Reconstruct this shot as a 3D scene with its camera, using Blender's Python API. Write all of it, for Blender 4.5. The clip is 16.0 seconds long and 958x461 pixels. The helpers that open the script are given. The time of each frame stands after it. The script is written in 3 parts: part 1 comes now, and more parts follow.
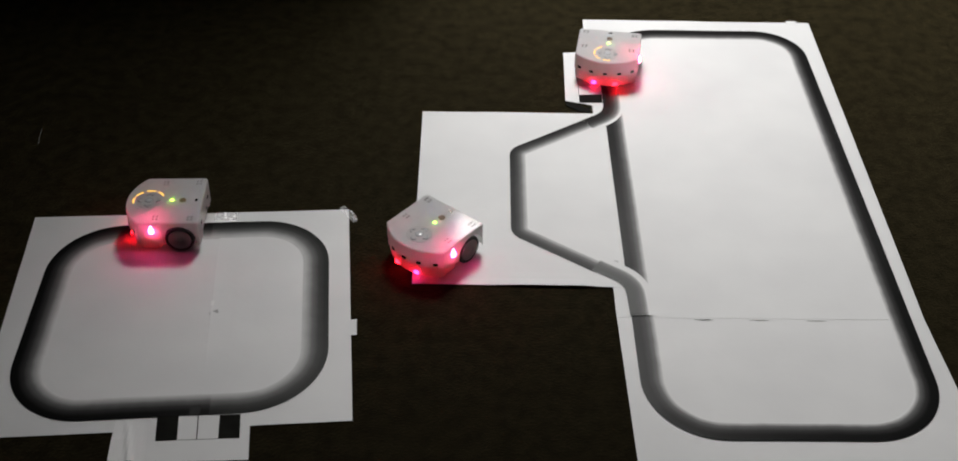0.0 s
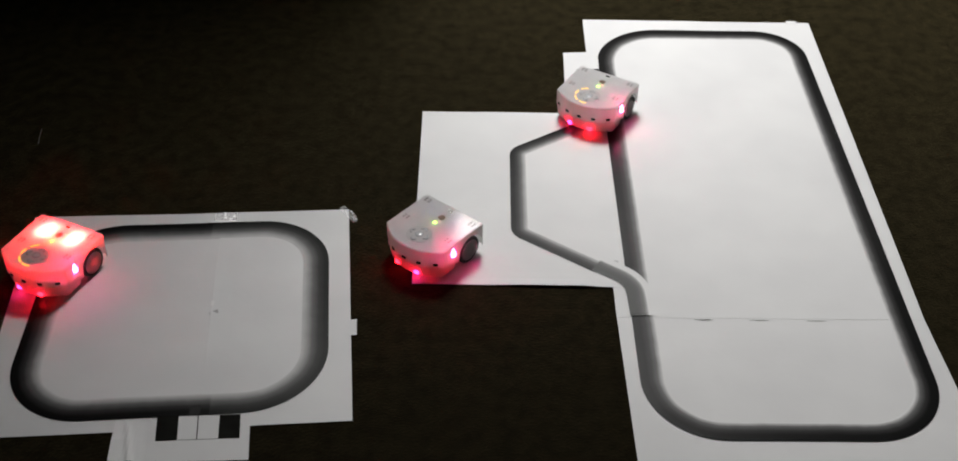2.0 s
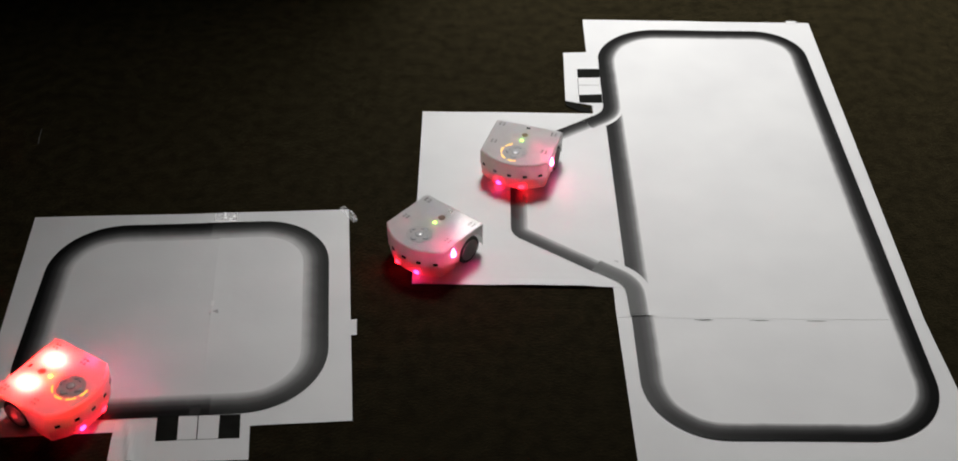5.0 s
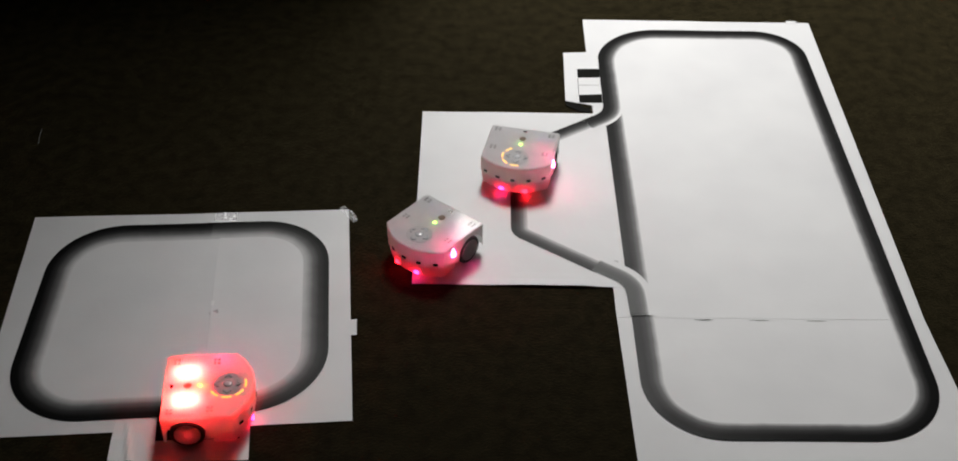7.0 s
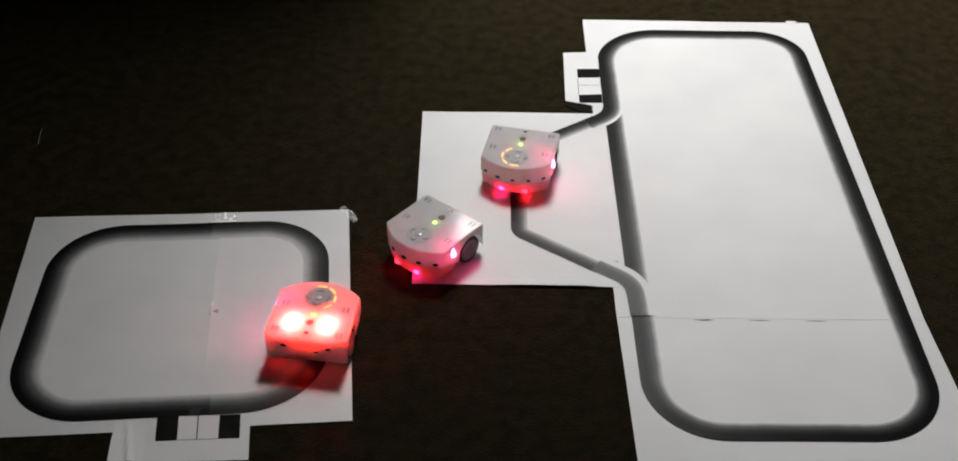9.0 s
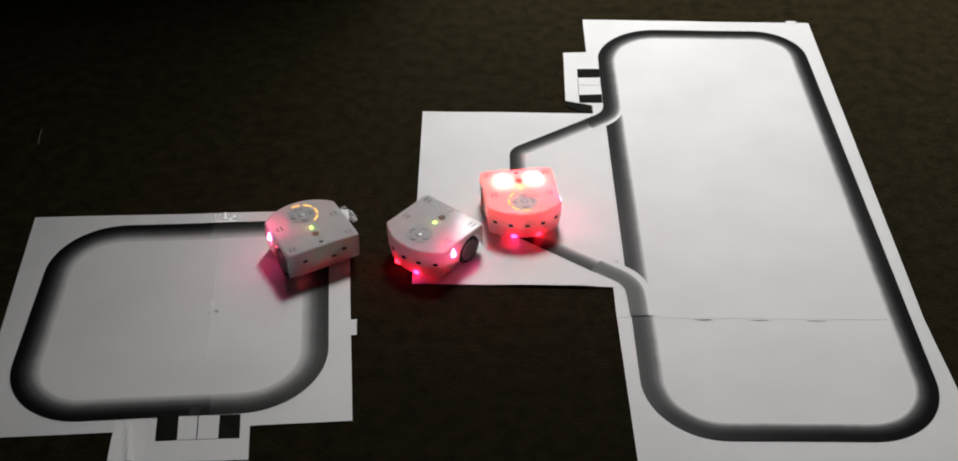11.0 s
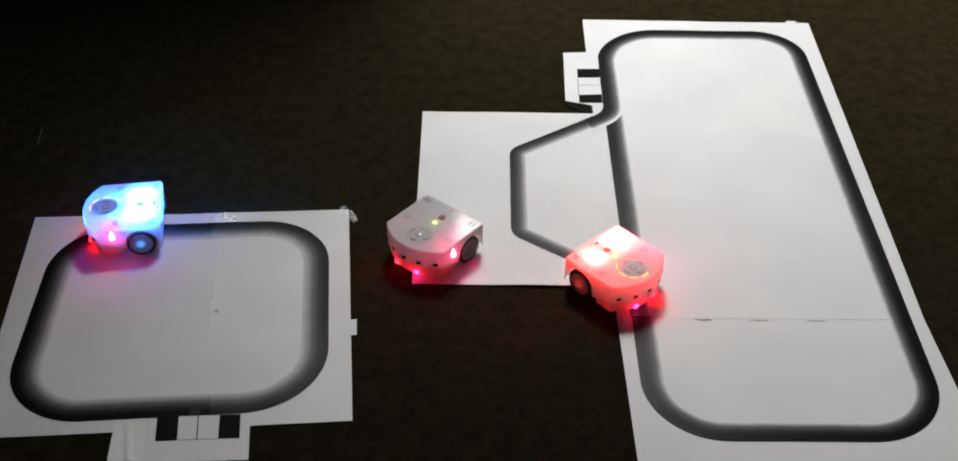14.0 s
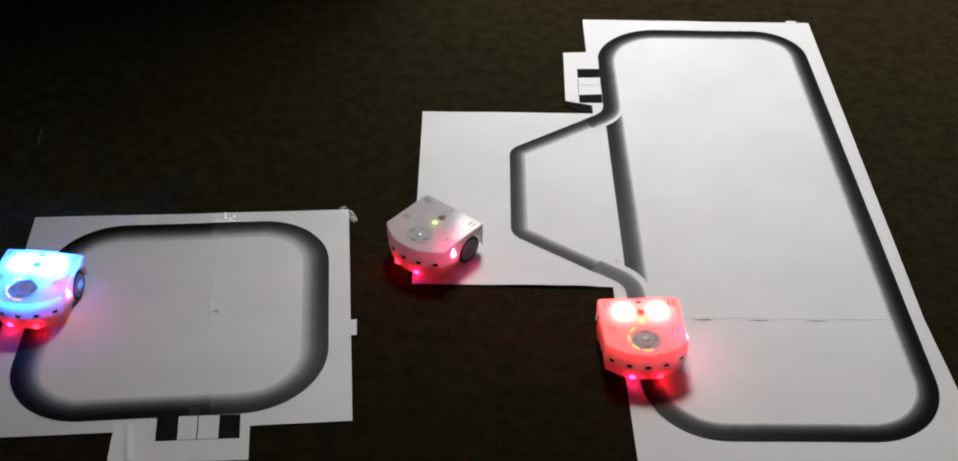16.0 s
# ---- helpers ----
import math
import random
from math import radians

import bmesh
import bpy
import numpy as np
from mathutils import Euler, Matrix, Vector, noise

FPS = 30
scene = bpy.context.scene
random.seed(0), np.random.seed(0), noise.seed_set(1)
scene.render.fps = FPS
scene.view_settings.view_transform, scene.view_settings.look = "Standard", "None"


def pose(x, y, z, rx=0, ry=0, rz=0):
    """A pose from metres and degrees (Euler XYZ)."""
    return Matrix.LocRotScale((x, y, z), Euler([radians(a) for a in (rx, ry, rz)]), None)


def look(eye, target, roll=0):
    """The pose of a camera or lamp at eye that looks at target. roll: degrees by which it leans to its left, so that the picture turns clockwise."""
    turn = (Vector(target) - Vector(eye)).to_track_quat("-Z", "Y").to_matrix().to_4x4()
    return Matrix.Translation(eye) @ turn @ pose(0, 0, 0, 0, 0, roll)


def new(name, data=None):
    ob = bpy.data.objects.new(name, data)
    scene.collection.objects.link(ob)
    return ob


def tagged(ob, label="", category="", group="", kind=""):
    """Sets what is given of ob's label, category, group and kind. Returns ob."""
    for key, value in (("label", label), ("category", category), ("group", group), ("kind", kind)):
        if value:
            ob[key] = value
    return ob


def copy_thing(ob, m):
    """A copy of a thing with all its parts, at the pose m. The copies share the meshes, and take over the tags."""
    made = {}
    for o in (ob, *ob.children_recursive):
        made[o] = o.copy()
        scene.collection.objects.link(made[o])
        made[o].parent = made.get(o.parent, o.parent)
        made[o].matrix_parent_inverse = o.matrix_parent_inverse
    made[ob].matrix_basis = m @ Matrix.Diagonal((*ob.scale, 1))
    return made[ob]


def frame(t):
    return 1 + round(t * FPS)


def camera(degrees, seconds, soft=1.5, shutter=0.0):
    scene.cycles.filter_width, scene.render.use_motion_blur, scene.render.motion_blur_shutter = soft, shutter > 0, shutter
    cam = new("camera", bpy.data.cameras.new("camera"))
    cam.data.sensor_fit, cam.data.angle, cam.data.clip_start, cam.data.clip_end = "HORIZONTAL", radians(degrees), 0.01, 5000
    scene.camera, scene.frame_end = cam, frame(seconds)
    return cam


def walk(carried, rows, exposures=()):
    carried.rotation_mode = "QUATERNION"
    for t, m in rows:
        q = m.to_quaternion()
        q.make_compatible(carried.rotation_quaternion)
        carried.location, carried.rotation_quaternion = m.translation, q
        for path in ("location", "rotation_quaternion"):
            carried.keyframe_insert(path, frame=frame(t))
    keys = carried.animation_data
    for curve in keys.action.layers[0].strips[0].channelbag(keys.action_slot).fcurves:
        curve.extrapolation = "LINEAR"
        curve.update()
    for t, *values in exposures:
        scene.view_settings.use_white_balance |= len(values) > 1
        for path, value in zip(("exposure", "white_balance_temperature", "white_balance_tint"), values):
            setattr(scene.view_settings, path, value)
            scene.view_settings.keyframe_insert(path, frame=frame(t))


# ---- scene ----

# ------------------------------------------------------------------ camera
cam = camera(40.99, 16.0, soft=1.8)
EYE = (0.0, 0.0, 1.2173)
CAMERA_POSE = look(EYE, (0.0, 1.2173 / math.tan(0.6842), 0.0), roll=0.837)
walk(cam, [(0.0, CAMERA_POSE), (16.0, CAMERA_POSE)], exposures=[(0.0, 0.0), (16.0, 0.0)])

# ------------------------------------------------------------------ light
world = bpy.data.worlds.new("world")
world.use_nodes = True
world.node_tree.nodes["Background"].inputs[0].default_value = (0.75, 0.85, 1.0, 1)
world.node_tree.nodes["Background"].inputs[1].default_value = 0.0015
scene.world = world

lamp_data = bpy.data.lights.new("room_light", "AREA")
lamp_data.shape, lamp_data.size, lamp_data.size_y = "RECTANGLE", 0.60, 0.52
lamp_data.energy, lamp_data.color = 53.5, (1.0, 0.985, 0.965)
room_light = new("room_light", lamp_data)
room_light.matrix_world = look((0.03, 2.70, 1.90), (0.24, 2.78, 0.0))

# a long ceiling lamp further back in the room
strip_data = bpy.data.lights.new("strip_light", "AREA")
strip_data.shape, strip_data.size, strip_data.size_y = "RECTANGLE", 1.56, 0.06
strip_data.energy, strip_data.color = 12.0, (1.0, 0.985, 0.97)
strip_light = new("strip_light", strip_data)
strip_light.matrix_world = look((0.68, 4.27, 2.36), (0.68, 1.8, 0.0))

# ------------------------------------------------------------------ materials


def material(name):
    m = bpy.data.materials.new(name)
    m.use_nodes = True
    nt = m.node_tree
    return m, nt, nt.nodes["Principled BSDF"], nt.nodes["Material Output"]


def link(nt, a, b):
    nt.links.new(a, b)


def noise_node(nt, scale, detail=3.0, rough=0.55):
    n = nt.nodes.new("ShaderNodeTexNoise")
    n.inputs["Scale"].default_value, n.inputs["Detail"].default_value, n.inputs["Roughness"].default_value = scale, detail, rough
    tc = nt.nodes.get("Texture Coordinate") or nt.nodes.new("ShaderNodeTexCoord")
    link(nt, tc.outputs["Object"], n.inputs["Vector"])
    return n


def ramp_node(nt, fac, stops, interpolation="LINEAR"):
    r = nt.nodes.new("ShaderNodeValToRGB")
    r.color_ramp.interpolation = interpolation
    el = r.color_ramp.elements
    while len(el) < len(stops):
        el.new(0.5)
    for e, (pos, col) in zip(el, stops):
        e.position, e.color = pos, (*col, 1)
    link(nt, fac, r.inputs[0])
    return r


def bump_node(nt, bsdf, height, strength, distance):
    b = nt.nodes.new("ShaderNodeBump")
    b.inputs["Strength"].default_value, b.inputs["Distance"].default_value = strength, distance
    link(nt, height, b.inputs["Height"])
    link(nt, b.outputs[0], bsdf.inputs["Normal"])


def surface(name, low, high, scale, rough, fine=0.0, dist=0.0005, metallic=0.0, specular=0.5):
    """A plain surface with a colour that varies from low to high and a fine relief."""
    m, nt, b, _ = material(name)
    n = noise_node(nt, scale)
    link(nt, ramp_node(nt, n.outputs["Fac"], [(0.3, low), (0.7, high)]).outputs[0], b.inputs["Base Color"])
    b.inputs["Roughness"].default_value, b.inputs["Metallic"].default_value = rough, metallic
    b.inputs["Specular IOR Level"].default_value = specular
    if fine:
        bump_node(nt, b, noise_node(nt, fine).outputs["Fac"], 0.4, dist)
    return m


def glow(name, colour, strength):
    m, nt, b, _ = material(name)
    b.inputs["Base Color"].default_value = (0.2, 0.2, 0.2, 1)
    b.inputs["Emission Color"].default_value = (*colour, 1)
    b.inputs["Emission Strength"].default_value = strength
    return m


def make_carpet():
    m, nt, b, _ = material("carpet")
    big = noise_node(nt, 9.0, 3.0)
    tuft = noise_node(nt, 260.0, 2.0, 0.7)
    clump = noise_node(nt, 75.0, 4.0, 0.65)
    blend = nt.nodes.new("ShaderNodeMath")
    blend.operation = "MULTIPLY_ADD"
    blend.inputs[1].default_value = 0.55
    link(nt, clump.outputs["Fac"], blend.inputs[0])
    half = nt.nodes.new("ShaderNodeMath")
    half.operation = "MULTIPLY"
    half.inputs[1].default_value = 0.45
    link(nt, tuft.outputs["Fac"], half.inputs[0])
    link(nt, half.outputs[0], blend.inputs[2])
    mix = nt.nodes.new("ShaderNodeMix")
    mix.data_type = "RGBA"
    mix.inputs[0].default_value = 0.65
    link(nt, ramp_node(nt, big.outputs["Fac"], [(0.3, (0.003, 0.0024, 0.0013)), (0.7, (0.006, 0.0048, 0.0027))]).outputs[0], mix.inputs[6])
    link(nt, ramp_node(nt, blend.outputs[0], [(0.30, (0.002, 0.0016, 0.001)), (0.70, (0.010, 0.0081, 0.0042))]).outputs[0], mix.inputs[7])
    link(nt, mix.outputs[2], b.inputs["Base Color"])
    b.inputs["Roughness"].default_value, b.inputs["Specular IOR Level"].default_value = 0.95, 0.03
    mottle = noise_node(nt, 40.0, 4.0, 0.62)
    link(nt, ramp_node(nt, mottle.outputs["Fac"], [(0.36, (0.55,) * 3), (0.60, (1.0,) * 3)]).outputs[0], b.inputs["Sheen Weight"])
    b.inputs["Sheen Roughness"].default_value = 0.395
    b.inputs["Sheen Tint"].default_value = (1.0, 0.82, 0.38, 1)
    bump_node(nt, b, tuft.outputs["Fac"], 0.55, 0.002)
    return m


def make_paper():
    m, nt, b, _ = material("paper")
    n = noise_node(nt, 7.0, 2.0)
    link(nt, ramp_node(nt, n.outputs["Fac"], [(0.3, (0.74, 0.74, 0.745)), (0.7, (0.80, 0.80, 0.80))]).outputs[0], b.inputs["Base Color"])
    b.inputs["Roughness"].default_value, b.inputs["Specular IOR Level"].default_value = 0.62, 0.35
    bump_node(nt, b, noise_node(nt, 14.0, 3.0).outputs["Fac"], 0.25, 0.004)
    return m


def make_ink(name, dark, hold, gloss=0.35, tail=1.0, rough=0.42):
    """Toner that is dense along one edge of the line and fades to bare paper at the other."""
    m, nt, b, _ = material(name)
    uv = nt.nodes.new("ShaderNodeUVMap")
    sep = nt.nodes.new("ShaderNodeSeparateXYZ")
    link(nt, uv.outputs[0], sep.inputs[0])
    n = noise_node(nt, 45.0, 3.0)
    add = nt.nodes.new("ShaderNodeMath")
    add.operation = "MULTIPLY_ADD"
    add.inputs[1].default_value = 0.10
    link(nt, n.outputs["Fac"], add.inputs[0])
    link(nt, sep.outputs["Y"], add.inputs[2])
    mid = tuple(0.15 + 0.5 * d for d in dark)
    r = ramp_node(nt, add.outputs[0], [(hold, dark), (hold + 0.20, tuple(0.035 + 0.8 * d for d in dark)), (hold + 0.40, mid), (tail, (0.77, 0.77, 0.77))])
    link(nt, r.outputs[0], b.inputs["Base Color"])
    b.inputs["Roughness"].default_value, b.inputs["Specular IOR Level"].default_value = rough, gloss
    return m


def make_shell(name, see_through, low=(0.57, 0.57, 0.58), high=(0.63, 0.63, 0.64), through_colour=(0.9, 0.88, 0.86), rough=0.13):
    """White moulded plastic that lets part of the light behind it through."""
    m, nt, b, out = material(name)
    n = noise_node(nt, 60.0, 3.0)
    link(nt, ramp_node(nt, n.outputs["Fac"], [(0.3, low), (0.7, high)]).outputs[0], b.inputs["Base Color"])
    b.inputs["Roughness"].default_value, b.inputs["Specular IOR Level"].default_value = rough, 0.55
    bump_node(nt, b, noise_node(nt, 130.0, 3.0, 0.5).outputs["Fac"], 0.035, 0.0010)
    t = nt.nodes.new("ShaderNodeBsdfTranslucent")
    t.inputs[0].default_value = (*through_colour, 1)
    mix = nt.nodes.new("ShaderNodeMixShader")
    mix.inputs[0].default_value = see_through
    link(nt, b.outputs[0], mix.inputs[1])
    link(nt, t.outputs[0], mix.inputs[2])
    link(nt, mix.outputs[0], out.inputs["Surface"])
    return m


def make_tape(name, cover):
    m, nt, b, out = material(name)
    b.inputs["Base Color"].default_value = (0.85, 0.85, 0.85, 1)
    b.inputs["Roughness"].default_value = 0.12
    bump_node(nt, b, noise_node(nt, 160.0, 2.0).outputs["Fac"], 0.8, 0.004)
    clear = nt.nodes.new("ShaderNodeBsdfTransparent")
    mix = nt.nodes.new("ShaderNodeMixShader")
    mix.inputs[0].default_value = cover
    link(nt, clear.outputs[0], mix.inputs[1])
    link(nt, b.outputs[0], mix.inputs[2])
    link(nt, mix.outputs[0], out.inputs["Surface"])
    return m


CARPET = make_carpet()
PAPER = make_paper()
INK = make_ink("track_toner", (0.006, 0.006, 0.006), 0.25, 0.13, rough=0.34)
# slightly greyer toner for the small loop's part on the right sheet
INK_GREY = make_ink("grey_track_toner", (0.012, 0.013, 0.012), 0.19, 0.18, rough=0.38)
INK_SOFT = make_ink("thin_track_toner", (0.007, 0.007, 0.007), 0.36, 0.15, 0.97, 0.28)
INK_PALE = make_ink("pale_track_toner", (0.05, 0.052, 0.05), 0.38, 0.20, rough=0.30)
TONER_PATCH = surface("doubled_toner", (0.010, 0.010, 0.010), (0.020, 0.020, 0.020), 40, 0.5, specular=0.2)
BLACK = surface("black_print", (0.008, 0.008, 0.007), (0.014, 0.014, 0.012), 40, 0.6, specular=0.02)
WALL = surface("wall_paint", (0.075, 0.070, 0.062), (0.095, 0.088, 0.078), 3, 0.8, 80)
CEILING = surface("ceiling_paint", (0.10, 0.097, 0.092), (0.125, 0.122, 0.116), 3, 0.9, 60)
TAPE = make_tape("clear_tape", 0.22)
TAPE_GLINT = surface("tape_glint_white", (0.84, 0.84, 0.84), (0.92, 0.92, 0.92), 120, 0.22)
SHELL = make_shell("white_shell", 0.32, (0.62, 0.62, 0.63), (0.69, 0.69, 0.70), rough=0.07)
BLOCK_PLATE = make_shell("white_block_plate", 0.30, (0.60, 0.60, 0.60), (0.68, 0.68, 0.68), rough=0.5)
# white plastic like the cover's, its colour darkened for the shade it stands in
SHADED_BASE = make_shell("shade_darkened_base", 0.36, (0.42, 0.42, 0.43), (0.48, 0.48, 0.49), rough=0.35)
PLATE = make_shell("button_plate", 0.30, (0.54, 0.535, 0.54), (0.59, 0.585, 0.59), rough=0.12)
BUTTON = surface("button_plastic", (0.55, 0.55, 0.57), (0.62, 0.62, 0.64), 90, 0.15)
# grey for the painted shade round the buttons and for a printed tick
OUTLINE_GREY = surface("button_groove", (0.27, 0.27, 0.28), (0.33, 0.33, 0.34), 90, 0.4)
HOLE = make_shell("dark_hole", 0.45, (0.27, 0.27, 0.27), (0.33, 0.325, 0.325), (0.6, 0.5, 0.5), 0.6)
SENSOR = surface("sensor_window", (0.008, 0.008, 0.008), (0.014, 0.012, 0.012), 90, 0.15)
RUBBER = surface("tyre_rubber", (0.014, 0.014, 0.015), (0.024, 0.024, 0.025), 120, 0.75, 500)
HUB = make_shell("wheel_hub", 0.75, (0.24, 0.24, 0.25), (0.30, 0.30, 0.31), (0.8, 0.8, 0.8), 0.45)
SCREW = make_shell("brown_plug", 0.5, (0.13, 0.075, 0.05), (0.20, 0.115, 0.08), (0.8, 0.7, 0.6), 0.5)
DULL = make_shell("unlit_lens", 0.32, (0.61, 0.61, 0.62), (0.68, 0.68, 0.69), rough=0.2)
GLOW_RED = glow("red_lamp", (1.0, 0.022, 0.017), 950.0)
GLOW_BLUE = glow("blue_lamp", (0.022, 0.14, 1.0), 1400.0)
# unseen fill lamps, added inside the body to colour the cover's walls
FILL_RED = glow("red_fill_lamp", (1.0, 0.0004, 0.0003), 9000.0)
FILL_BLUE = glow("blue_fill_lamp", (0.002, 0.16, 1.0), 62000.0)
# lamps added inside the wheels so that the hubs glow with the cover
HUB_FILL_RED = glow("red_hub_fill", (1.0, 0.05, 0.06), 10.0)
HUB_FILL_BLUE = glow("blue_hub_fill", (0.07, 0.32, 1.0), 20.0)
GLOW_INNER = glow("inner_red_led", (1.0, 0.006, 0.02), 58.0)
GLOW_SHOULDER = glow("shoulder_red_led", (1.0, 0.03, 0.09), 60.0)
GLOW_MAGENTA = glow("magenta_led", (1.0, 0.075, 0.30), 46.0)
GLOW_VIOLET = glow("violet_led", (1.0, 0.055, 0.50), 6.0)
GLOW_FRONT = glow("front_red_led", (1.0, 0.006, 0.014), 20.0)
GLOW_YELLOW = glow("yellow_ring_led", (1.0, 0.52, 0.04), 2.0)
GLOW_GREEN = glow("green_led", (0.45, 1.0, 0.06), 9.0)
LENS_OFF = surface("unlit_drum_side", (0.02, 0.02, 0.02), (0.03, 0.03, 0.03), 90, 0.8)

# ------------------------------------------------------------------ mesh helpers


def part(name, bm, mat, parent=None, label=""):
    me = bpy.data.meshes.new(name)
    bm.normal_update()
    bm.to_mesh(me)
    bm.free()
    for m in (mat if isinstance(mat, (list, tuple)) else [mat]):
        me.materials.append(m)
    ob = new(name, me)
    ob.parent = parent
    if label:
        ob["label"] = label
    return ob


def smooth(ob, angle=35):
    me = ob.data
    for p in me.polygons:
        p.use_smooth = True
    me.set_sharp_from_angle(angle=radians(angle))
    return ob


def lift(x, y):
    """How far the paper stands off the carpet, as its sheets wave a little."""
    return 0.0007 * (noise.noise(Vector((x * 7, y * 7, 0.3))) + 0.5 * noise.noise(Vector((x * 15, y * 15, 4.1))))


def sheet_bm(a, b, c, d, z, n=30, thick=0.0003, curl=None):
    """A sheet of paper with corners a, b, c, d that follows the paper's waves."""
    bm = bmesh.new()
    a, b, c, d = (Vector(q) for q in (a, b, c, d))
    rows = []
    for i in range(n + 1):
        row = []
        for j in range(n + 1):
            u, v = i / n, j / n
            q = a.lerp(b, u).lerp(d.lerp(c, u), v)
            up = z + 0.0012 + lift(q.x, q.y) + (curl(u, v) if curl else 0.0)
            row.append((bm.verts.new((q.x, q.y, up)), bm.verts.new((q.x, q.y, up - thick))))
        rows.append(row)
    for i in range(n):
        for j in range(n):
            for k, order in ((0, 1), (1, -1)):
                f = [rows[i][j][k], rows[i][j + 1][k], rows[i + 1][j + 1][k], rows[i + 1][j][k]]
                bm.faces.new(f[::order])
    for i in range(n):
        for p, q in (((i, 0), (i + 1, 0)), ((i + 1, n), (i, n)), ((0, i + 1), (0, i)), ((n, i), (n, i + 1))):
            p, q = rows[p[0]][p[1]], rows[q[0]][q[1]]
            bm.faces.new([p[0], q[0], q[1], p[1]])
    bmesh.ops.recalc_face_normals(bm, faces=bm.faces)
    return bm


def flat_bm(points, z, thick=0.00015):
    """A flat printed or cut patch with a thin edge, following the paper's waves."""
    bm = bmesh.new()
    top = [bm.verts.new((x, y, z + 0.0012 + lift(x, y))) for x, y in points]
    low = [bm.verts.new((x, y, z + 0.0012 + lift(x, y) - thick)) for x, y in points]
    bm.faces.new(top)
    bm.faces.new(low[::-1])
    k = len(points)
    for i in range(k):
        j = (i + 1) % k
        bm.faces.new([top[i], low[i], low[j], top[j]])
    bmesh.ops.recalc_face_normals(bm, faces=bm.faces)
    return bm


def rounded(points, radii, closed):
    """Points along a polyline whose corners are rounded."""
    pts = [Vector(p) for p in points]
    k, out = len(pts), []
    for i, p in enumerate(pts):
        if not closed and i in (0, k - 1):
            out.append(p)
            continue
        a, b = (pts[i - 1] - p).normalized(), (pts[(i + 1) % k] - p).normalized()
        half = math.acos(max(-1, min(1, a.dot(b)))) / 2
        r = radii[i]
        cut = r / math.tan(half)
        centre = p + (a + b).normalized() * (r / math.sin(half))
        s, e = p + a * cut, p + b * cut
        v0, v1 = s - centre, e - centre
        turn = math.atan2(v0.x * v1.y - v0.y * v1.x, v0.dot(v1))
        for j in range(15):
            w = turn * j / 14
            out.append(centre + Vector((v0.x * math.cos(w) - v0.y * math.sin(w), v0.x * math.sin(w) + v0.y * math.cos(w))))
    dense = []
    span = len(out) if closed else len(out) - 1
    for i in range(span):
        p, q = out[i], out[(i + 1) % len(out)]
        n = max(1, int((q - p).length / 0.012))
        dense += [p.lerp(q, j / n) for j in range(n)]
    if not closed:
        dense.append(out[-1])
    return dense


def line_bm(points, radii, width, z, closed=True, flat_edge=False, slot=None):
    """A printed line, its dense edge along the points and its fading edge on their left; slot picks the material by place."""
    path = rounded(points, radii, closed)
    k, bm, steps = len(path), bmesh.new(), 6
    uv = bm.loops.layers.uv.new("UVMap")
    rows = []
    for i, p in enumerate(path):
        q0 = path[i - 1] if closed or i else p
        q1 = path[(i + 1) % k] if closed or i < k - 1 else p
        d = (q1 - q0).normalized()
        side = Vector((-d.y, d.x))
        row = []
        for j in range(steps + 1):
            q = p + side * (width * j / steps)
            sink = 0.0 if flat_edge else (0.0, 0.0, 0.0, 0.0, 0.0, 0.0002, 0.0013)[j]
            row.append(bm.verts.new((q.x, q.y, z + 0.0012 + lift(q.x, q.y) - sink)))
        rows.append(row)
    for i in range(k if closed else k - 1):
        a, b = rows[i], rows[(i + 1) % k]
        for j in range(steps):
            f = bm.faces.new([a[j], b[j], b[j + 1], a[j + 1]])
            f.material_index = slot(a[j].co) if slot else 0
            for loop, (u, v) in zip(f.loops, ((i, j), (i + 1, j), (i + 1, j + 1), (i, j + 1))):
                loop[uv].uv = (u / k, v / steps)
    return bm


def box_bm(x0, x1, y0, y1, z0, z1, bevel=0.0):
    bm = bmesh.new()
    bmesh.ops.create_cube(bm, size=1.0, matrix=Matrix.Translation(((x0 + x1) / 2, (y0 + y1) / 2, (z0 + z1) / 2)) @ Matrix.Diagonal((x1 - x0, y1 - y0, z1 - z0, 1)))
    if bevel:
        bmesh.ops.bevel(bm, geom=bm.edges[:], offset=bevel, segments=2, affect="EDGES", profile=0.5)
    return bm


def turned_bm(profile, axis="Z", n=32, origin=(0, 0, 0), ring=False):
    """A body of revolution from (radius, height) pairs, closed at both ends, or a ring whose profile is closed."""
    bm = bmesh.new()
    rings = []
    for r, h in profile:
        rings.append([bm.verts.new((r * math.cos(2 * math.pi * i / n), r * math.sin(2 * math.pi * i / n), h)) for i in range(n)])
    for a, b in zip(rings, rings[1:] + (rings[:1] if ring else [])):
        for i in range(n):
            bm.faces.new([a[i], a[(i + 1) % n], b[(i + 1) % n], b[i]])
    if not ring:
        bm.faces.new(rings[0][::-1])
        bm.faces.new(rings[-1])
    if axis == "X":
        bmesh.ops.rotate(bm, verts=bm.verts, matrix=Matrix.Rotation(radians(90), 3, "Y"))
    bmesh.ops.translate(bm, verts=bm.verts, vec=origin)
    bmesh.ops.recalc_face_normals(bm, faces=bm.faces)
    return bm


# ------------------------------------------------------------------ room

